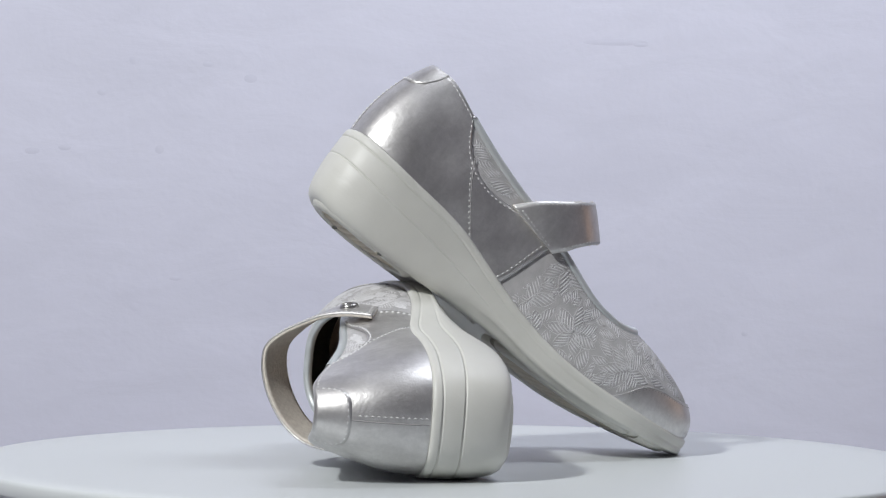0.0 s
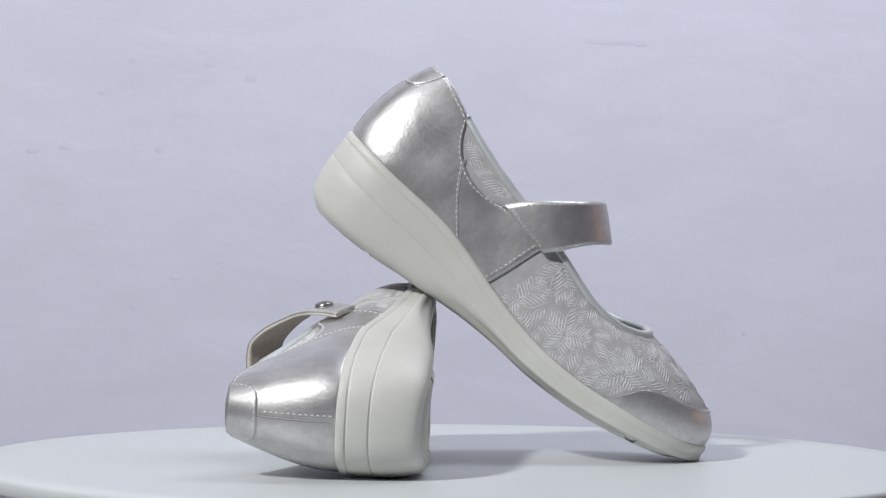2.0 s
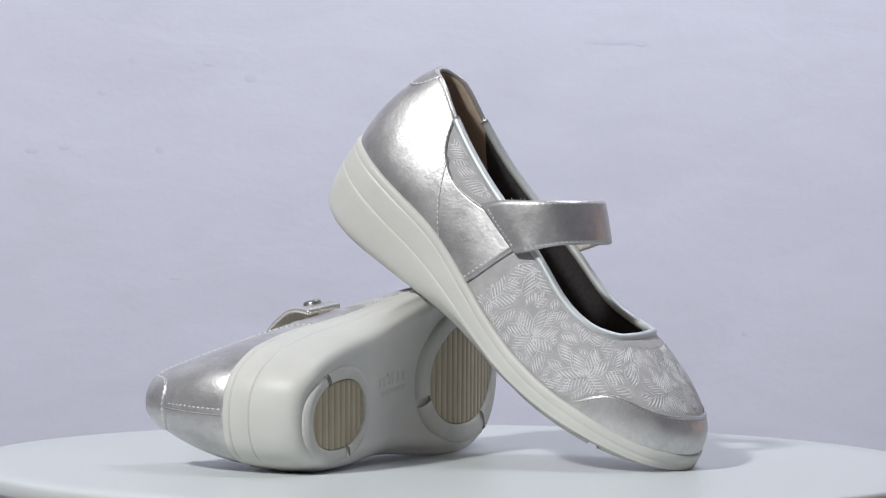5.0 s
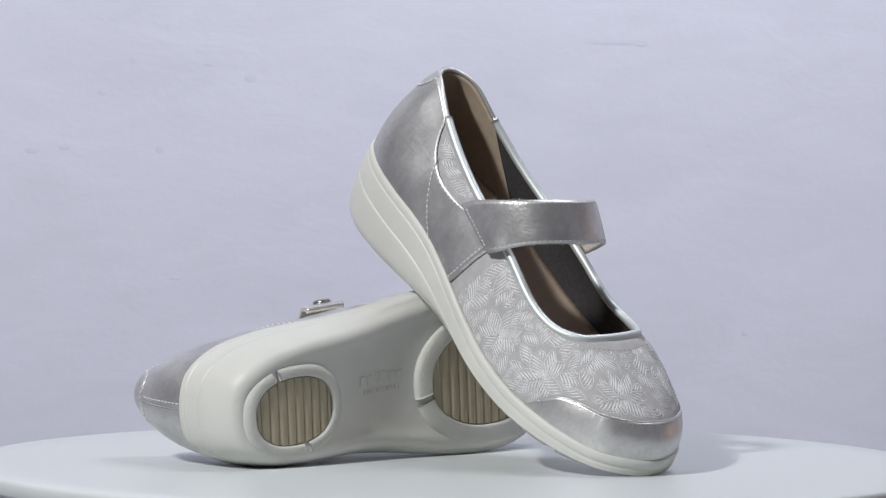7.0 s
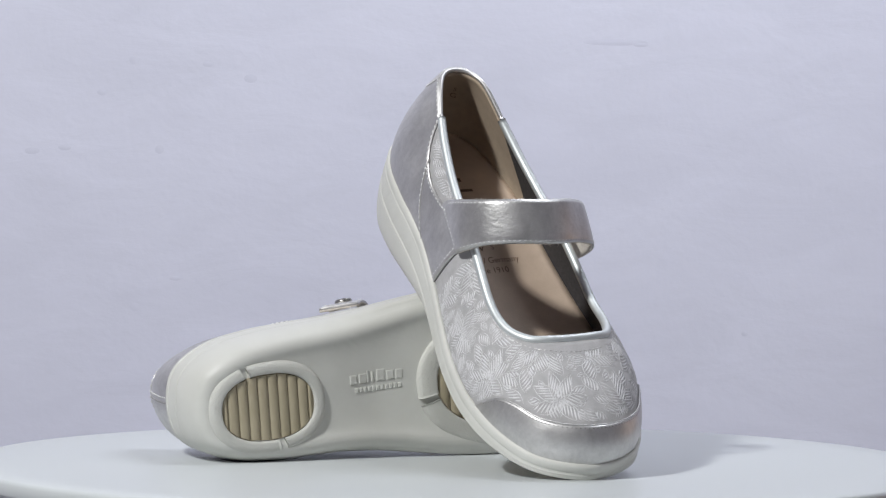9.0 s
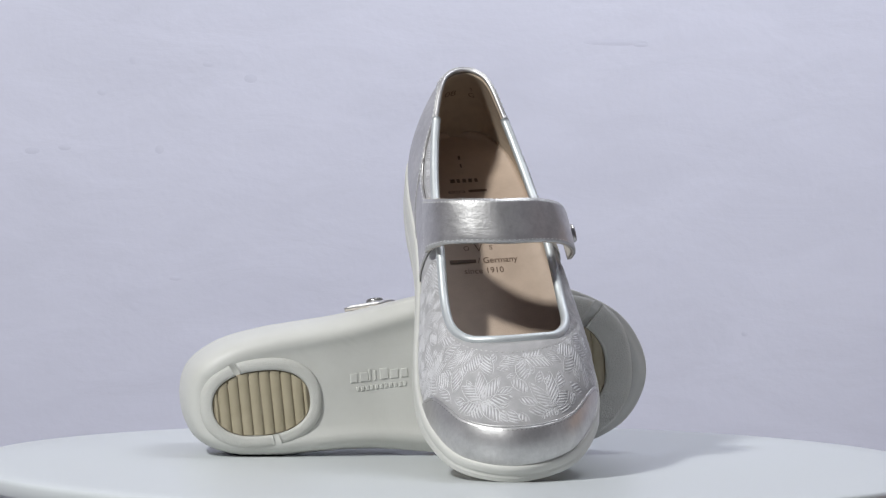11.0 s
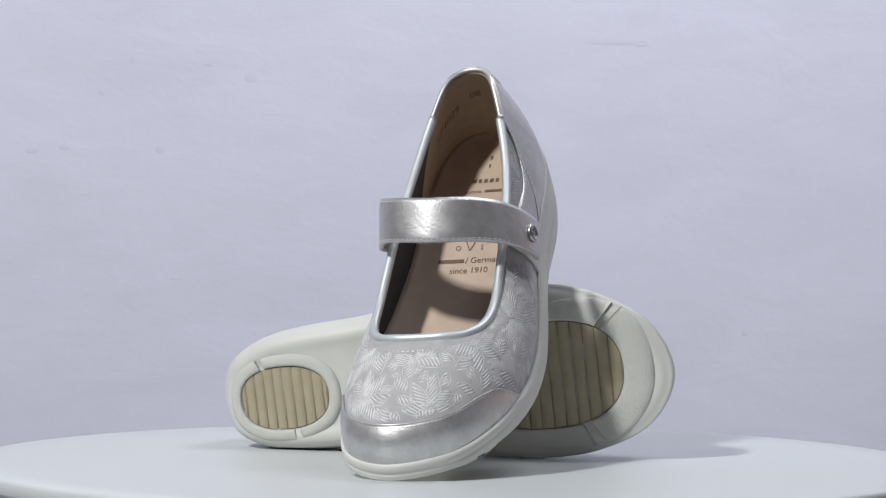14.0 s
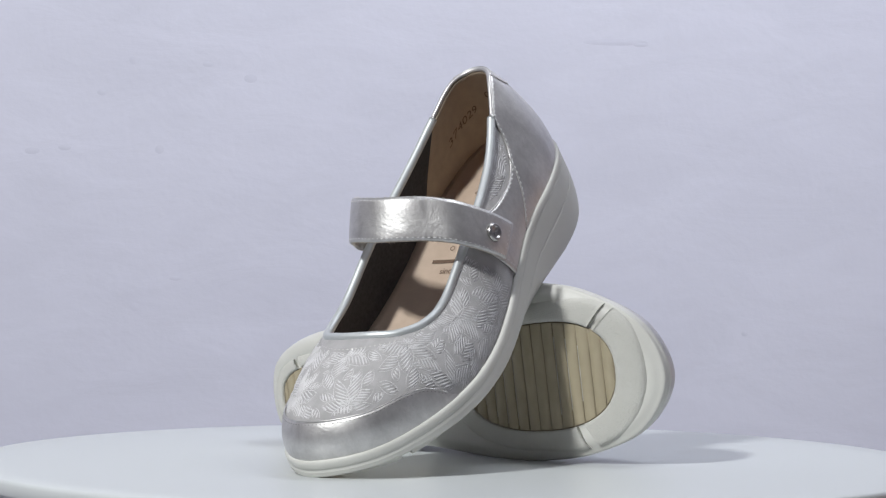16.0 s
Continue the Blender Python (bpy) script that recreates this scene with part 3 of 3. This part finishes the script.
def make_sole(mk):
    s = np.linspace(0, 24, 289)[:-1]
    base = ring_at(FEATHER, s)
    y = base[:, 1]
    zf, zb = feather_z(y), bottom_z(y)
    heel = np.clip((128 - y) / 60, 0, 1)
    heel = heel * heel * (3 - 2 * heel)
    g = smooth(y, [0, 49, 92, 130, 254], [0.64, 0.58, 0.52, 0.42, 0.42])
    zg = zb + (zf - zb) * g
    # level: outward offset, height
    levels = [(-2.0, zf - 2.0), (-0.6, zf + 0.6), (0.9, zf + 1.3), (2.1, zf + 0.7), (2.6, zf - 0.6), (2.65, zf - 2.6), (2.6, zf - 3.1), (2.4 - 0.4 * heel, zf - 3.5), (2.4 - 0.4 * heel, zf - 3.8), (2.55, zf - 4.2), (2.65, zf - 4.8)]
    mid = lambda k: (zf - 4.8) * (1 - k) + (zg + 1.0) * k
    levels += [(2.8, mid(0.5)), (2.85, mid(1.0)), (2.8, zg + 0.5), (2.85 - 0.7 * heel, zg + 0.15), (2.85 - 0.7 * heel, zg - 0.15), (2.9, zg - 0.5), (3.0, zg - 1.0)]
    thick = np.minimum(4.5, (zg - 1.0 - zb) * 0.6)
    for k, o in ((0.3, 2.75), (0.6, 2.2), (0.85, 1.3)):
        levels.append((o, (zg - 1.0) * (1 - k) + (zb + thick) * k))
    levels += [(0.4, zb + thick), (-0.9, zb + thick * 0.5), (-2.8, zb + thick * 0.17), (-5.0, zb + 0.0), (-7.5, zb + 0.25), (-9.0, zb + 0.9)]
    rows = []
    for off, z in levels:
        p = sole_outline(s, off)
        rows.append(np.concatenate([p, np.broadcast_to(z, p[:, 1].shape)[:, None]], 1))
    inner = sole_outline(s, -9.0)
    c = np.stack([0 * s, np.clip(inner[:, 1], 34, 208)], -1)
    for k in (0.85, 0.6, 0.3, 0.0):
        p = c + (inner - c) * k
        dome = 1.8 * np.exp(-((p[:, 1] - 108) / 24)**2) * (1 - k * k)
        rows.append(np.concatenate([p, (bottom_z(p[:, 1]) + 1.6 + dome)[:, None]], 1))
    grid = np.stack(rows, 1)
    sole = mk.mesh("sole", grid, grid_faces(len(s), grid.shape[1], True, flip=True), RUBBER, None, "off-white rubber wedge sole with fine ridges")
    for pad, slots, ring_w in ((HEEL_PAD, (-0.38, 2.97), 6.8), (FORE_PAD, (0.80, 2.66, 4.5), 11.0)):
        # raised pebbled ring, cut by slots
        cuts = sorted(x % (2 * math.pi) for x in slots)
        for k, a0 in enumerate(cuts):
            a1 = cuts[(k + 1) % len(cuts)]
            a1 += 2 * math.pi if a1 <= a0 else 0
            gap = 0.055
            ang = np.linspace(a0 + gap, a1 - gap, 60)
            prof = [(0.2, 3.0), (0.4, 0.2), (1.0, -0.55), (2.0, -0.75), (ring_w * 0.55, -0.8), (ring_w - 2, -0.6), (ring_w - 0.7, 0.1), (ring_w, 1.2), (ring_w + 0.3, 3.0)]
            pts = []
            for grow, h in prof:
                px, py = pad_point(pad, ang, grow * (1 + (0.45 * np.clip(np.sin(ang), 0, 1) if pad is FORE_PAD and grow > 1.5 else 0)))
                pts.append(np.stack([px, py, bottom_z(py) + h], -1))
            pts = np.stack(pts, 1)
            faces = grid_faces(60, len(prof), flip=True) + [tuple(range(len(prof))), tuple(range(60 * len(prof) - 1, 59 * len(prof) - 1, -1))]
            mk.mesh("tread_ring", pts, faces, RUBBER_ROUGH, sole, "raised pebbled rubber ring")
        # tan insert of separate ribs on a darker bed
        ang = np.linspace(0, 2 * np.pi, 64, endpoint=False)
        px, py = pad_point(pad, ang, 0.3)
        bed = np.concatenate([np.stack([px, py, bottom_z(py) + 1.1], -1), np.stack([px, py, bottom_z(py) + 3.5], -1)])
        faces = [tuple(range(63, -1, -1)), tuple(range(64, 128))] + [(i, (i + 1) % 64, 64 + (i + 1) % 64, 64 + i) for i in range(64)]
        insert = mk.mesh("insert", bed, faces, TAN_DARK, sole, "tan ribbed rubber insert")
        cx, cy, rx, ry = pad
        px, py = pad_point(pad, np.linspace(0, 2 * np.pi, 4000), -0.3)
        pitch = 5.6 if ry < 40 else 6.4
        edges = np.arange(-9, 10) * pitch + cy
        for lo, hi in zip(edges[:-1] + 0.2, edges[1:] - 0.2):
            lo, hi = max(lo, cy - ry + 0.8), min(hi, cy + ry - 0.8)
            if hi - lo < 1.2:
                continue
            span = []
            for yy in (lo, lo + 0.5, (lo + hi) / 2, hi - 0.5, hi):
                near = np.abs(py - yy) < 0.25
                span.append((yy, px[near].min(), px[near].max()))
            prof = (1.3, 0.55, 0.45, 0.55, 1.3)
            pts = [(x, yy, float(bottom_z(yy)) + h) for (yy, x0, x1), h in zip(span, prof) for x in (x0, x0 * 0.5 + x1 * 0.5, x1)]
            mk.mesh("rib", pts, grid_faces(5, 3), TAN_RUBBER, insert)
    # raised maker's mark in the waist, as plain bars
    for k, (w, h) in enumerate(((4.0, 4.8), (4.4, 4.8), (1.4, 6.2), (1.4, 5.2), (4.6, 6.0), (4.2, 4.8), (3.8, 4.8))):
        raised_bar(mk, sole, 89.0 + (0, 5.5, 10.2, 13.0, 16.2, 22.0, 27.4)[k], 3.0, w, h)
    for k in range(11):
        raised_bar(mk, sole, 92.0 + k * 2.55, -1.8, 1.7, 2.4)
    return sole


def raised_bar(mk, sole, y, x, length, height):
    dome = lambda q: float(bottom_z(q)) + 1.6 + 1.8 * math.exp(-((q - 108) / 24)**2) * (1 - (x / 22)**2)
    pts = []
    for h, inset in ((0.6, 0.0), (-0.35, 0.0), (-0.55, 0.3)):
        for py, px in ((y + inset, x + inset), (y + length - inset, x + inset), (y + length - inset, x + height - inset), (y + inset, x + height - inset)):
            pts.append((px, py, dome(py) + h))
    faces = [(0 + k, 0 + (k + 1) % 4, 4 + (k + 1) % 4, 4 + k) for k in range(4)] + [(4 + k, 4 + (k + 1) % 4, 8 + (k + 1) % 4, 8 + k) for k in range(4)] + [(8, 9, 10, 11)]
    mk.mesh("relief_bar", pts, faces, RUBBER, sole, flat=True)


def leaf_ridges():
    """Embossed flowers of striped leaves on the fabric of vamp and windows."""
    rng = random.Random(7)

    def inside(s, v):
        s = (s + 12) % 24 - 12
        if v < 0.03 or v > 0.92:
            return False
        a = abs(s)
        if a < 6.95 - 0.6 * (1 - v):
            return 3.3 < a < 5.2 and v > float(quarter_height(s)) + 0.05
        q = s % 24
        if CAP_SPAN[0] - 0.1 < q < CAP_SPAN[1] + 0.1 and v < float(cap_height(min(max(q, CAP_SPAN[0]), CAP_SPAN[1]))) + 0.03:
            return False
        return True

    pts, faces = [], []

    def stripe(line, width, height):
        """A raised thread-like ridge along (s, v) points."""
        sv = np.array(line)
        p = upper_at(sv[:, 0], sv[:, 1], -0.05)
        q = upper_at(sv[:, 0], sv[:, 1], 0.95)
        n = q - p
        d = np.gradient(p, axis=0)
        side = np.cross(n, d)
        side /= np.maximum(np.linalg.norm(side, axis=1, keepdims=True), 1e-6)
        k, m = len(pts), len(sv)
        taper = np.sin(np.linspace(0.25, math.pi - 0.25, m))[:, None]
        for i in range(m):
            pts.extend([p[i] + side[i] * width * taper[i], p[i] + n[i] * height, p[i] - side[i] * width * taper[i]])
        faces.extend(grid_faces(m, 3, base=k, flip=True))

    def local(s, v):
        e = 0.01
        a = (upper_at(s + e, v) - upper_at(s - e, v)) / (2 * e)
        b = (upper_at(s, v + e) - upper_at(s, v - e)) / (2 * e)
        ea = a / np.linalg.norm(a)
        eb = b - ea * np.dot(b, ea)
        ln = np.linalg.norm(eb)
        return np.linalg.norm(a), np.dot(b, ea), ln

    taken = []

    def leaf(s, v, angle, length, width, vein, room=0.0, others=None):
        la, sk, lb = local(s, v)
        ca, sa = math.cos(angle), math.sin(angle)

        def put(x, y):
            p, q = x * ca - y * sa, x * sa + y * ca
            dv = q / lb
            return s + (p - dv * sk) / la, v + dv
        mid = put(length / 2, 0)
        if not inside(*mid):
            return
        sv = np.array([put(length * u, 0) for u in (0.15, 0.32, 0.5, 0.68, 0.85, 1.0)])
        spots = upper_at(sv[:, 0], sv[:, 1])
        if room and np.min(np.linalg.norm(np.array(taken)[:, None] - spots[None], axis=2)) < room:
            return
        if others is not None and np.min(np.linalg.norm(others[:, None] - spots[None], axis=2)) < 2.2:
            return
        taken.extend(spots)
        bend = rng.uniform(-0.12, 0.12) * length
        half_at = lambda u: width / 2 * math.sin(math.pi * min(max(u, 0.0), 1.0)**0.85)**0.8
        arc = lambda u: bend * math.sin(math.pi * u) * 0.5
        lines = []
        # the leaf's outline, then slanting veins from edge to edge
        for w in (-1, 1):
            lines.append([(length * u, w * half_at(u) + arc(u)) for u in np.linspace(0.03, 0.99, 10)])
        slant = math.tan(math.radians(rng.uniform(30, 38))) * rng.choice((-1, 1))
        x0 = rng.uniform(0.0, 1.2) - width / 2 / abs(slant)
        while x0 < length + width / 2 / abs(slant):
            row = []
            for y in np.linspace(-width / 2, width / 2, 13):
                x = x0 + y / slant + 0.5 * math.cos(math.pi * y / width)
                u = x / length
                if 0.04 < u < 0.97 and abs(y) < half_at(u) - 0.35:
                    row.append((x, y + arc(u)))
            lines.append(row)
            x0 += vein
        for k, row in enumerate(lines):
            kept = [q for q in (put(*r) for r in row) if inside(*q)]
            if len(kept) > 2:
                stripe(kept, *((0.22, 0.2) if k < 2 else (0.46, 0.36)))
        return True

    centres = []
    for _ in range(3000):
        s, v = rng.uniform(4.0, 20.0), rng.uniform(0.05, 0.90)
        if not inside(s, v):
            continue
        p = upper_at(s, v)
        if all(np.linalg.norm(p - c) > 29.0 for c in centres):
            centres.append(p)
            others = np.array(taken) if taken else None
            turn, count = rng.uniform(0, 6.28), rng.choice((6, 7))
            for k in range(count):
                leaf(s, v, turn + k * 6.283 / count + rng.uniform(-0.1, 0.1), rng.uniform(14.0, 17.5), rng.uniform(6.6, 7.8), 2.6, 0.0, others)
            # short filaments at the flower's heart
            for k in range(9):
                leaf(s, v, rng.uniform(0, 6.28), rng.uniform(3.5, 5.5), 1.5, 9.0)
    for reach, room, tries in ((14.0, 3.2, 1100), (11.5, 2.7, 1300), (9.0, 2.3, 1600), (6.5, 2.0, 900)):
        for _ in range(tries):
            s, v = rng.uniform(3.2, 20.8), rng.uniform(0.03, 0.91)
            if not inside(s, v):
                continue
            if np.min(np.linalg.norm(np.array(taken) - upper_at(s, v), axis=1)) < room * 0.8:
                continue
            size = reach * rng.uniform(0.85, 1.1)
            for _ in range(4):
                if leaf(s, v, rng.uniform(0, 6.28), size, size * 0.46, 2.4, room):
                    break
    return np.array(pts), faces


RIDGES = leaf_ridges()


def make_leaves(mk, upper):
    tagged(mk.mesh("leaf_embossing", *RIDGES, LEAF, upper, "raised pale striped leaf pattern"), kind="stuff")


def make_shoe(name, side, label):
    thing = tagged(new(name), label, "shoe", "pair of shoes")
    mk = Maker(thing, side)
    upper = make_upper(mk)
    make_leaves(mk, upper)
    make_lining(mk)
    make_piping(mk)
    make_strap(mk)
    make_sole(mk)
    return thing


left_shoe = make_shoe("shoe", -1, "silver leather strap shoe with leaf pattern, leaning heel-up on its pair")
right_shoe = make_shoe("shoe", 1, "silver leather strap shoe with white sole, lying on its side")

# ---- poses on the turntable at the start ----
LEFT_POSE = Matrix(((0.29890, 0.76264, 0.57362, -0.08386), (-0.95203, 0.27956, 0.12440, -0.01659), (-0.06549, -0.58329, 0.80962, 0.13611), (0, 0, 0, 1)))
RIGHT_LEAN = 4.0
RIGHT_POSE = Matrix(((0.01282, -0.32537, -0.94550, 0.03522), (-0.10213, 0.94021, -0.32493, -0.13701), (0.99469, 0.10073, -0.02117, 0.02605), (0, 0, 0, 1))) @ pose(0, 0, 0, 0, RIGHT_LEAN, -0.6)
TURN_RATE = -8.95


def motions():
    times = [0.5 * k for k in range(33)]
    top = Matrix.Translation((0, 0, DISC_Z))
    spin = [(t, pose(0, 0, 0, 0, 0, TURN_RATE * t)) for t in times]
    walk(platter, [(t, top @ m) for t, m in spin])
    walk(left_shoe, [(t, top @ m @ LEFT_POSE) for t, m in spin])
    walk(right_shoe, [(t, top @ m @ RIGHT_POSE) for t, m in spin])


motions()
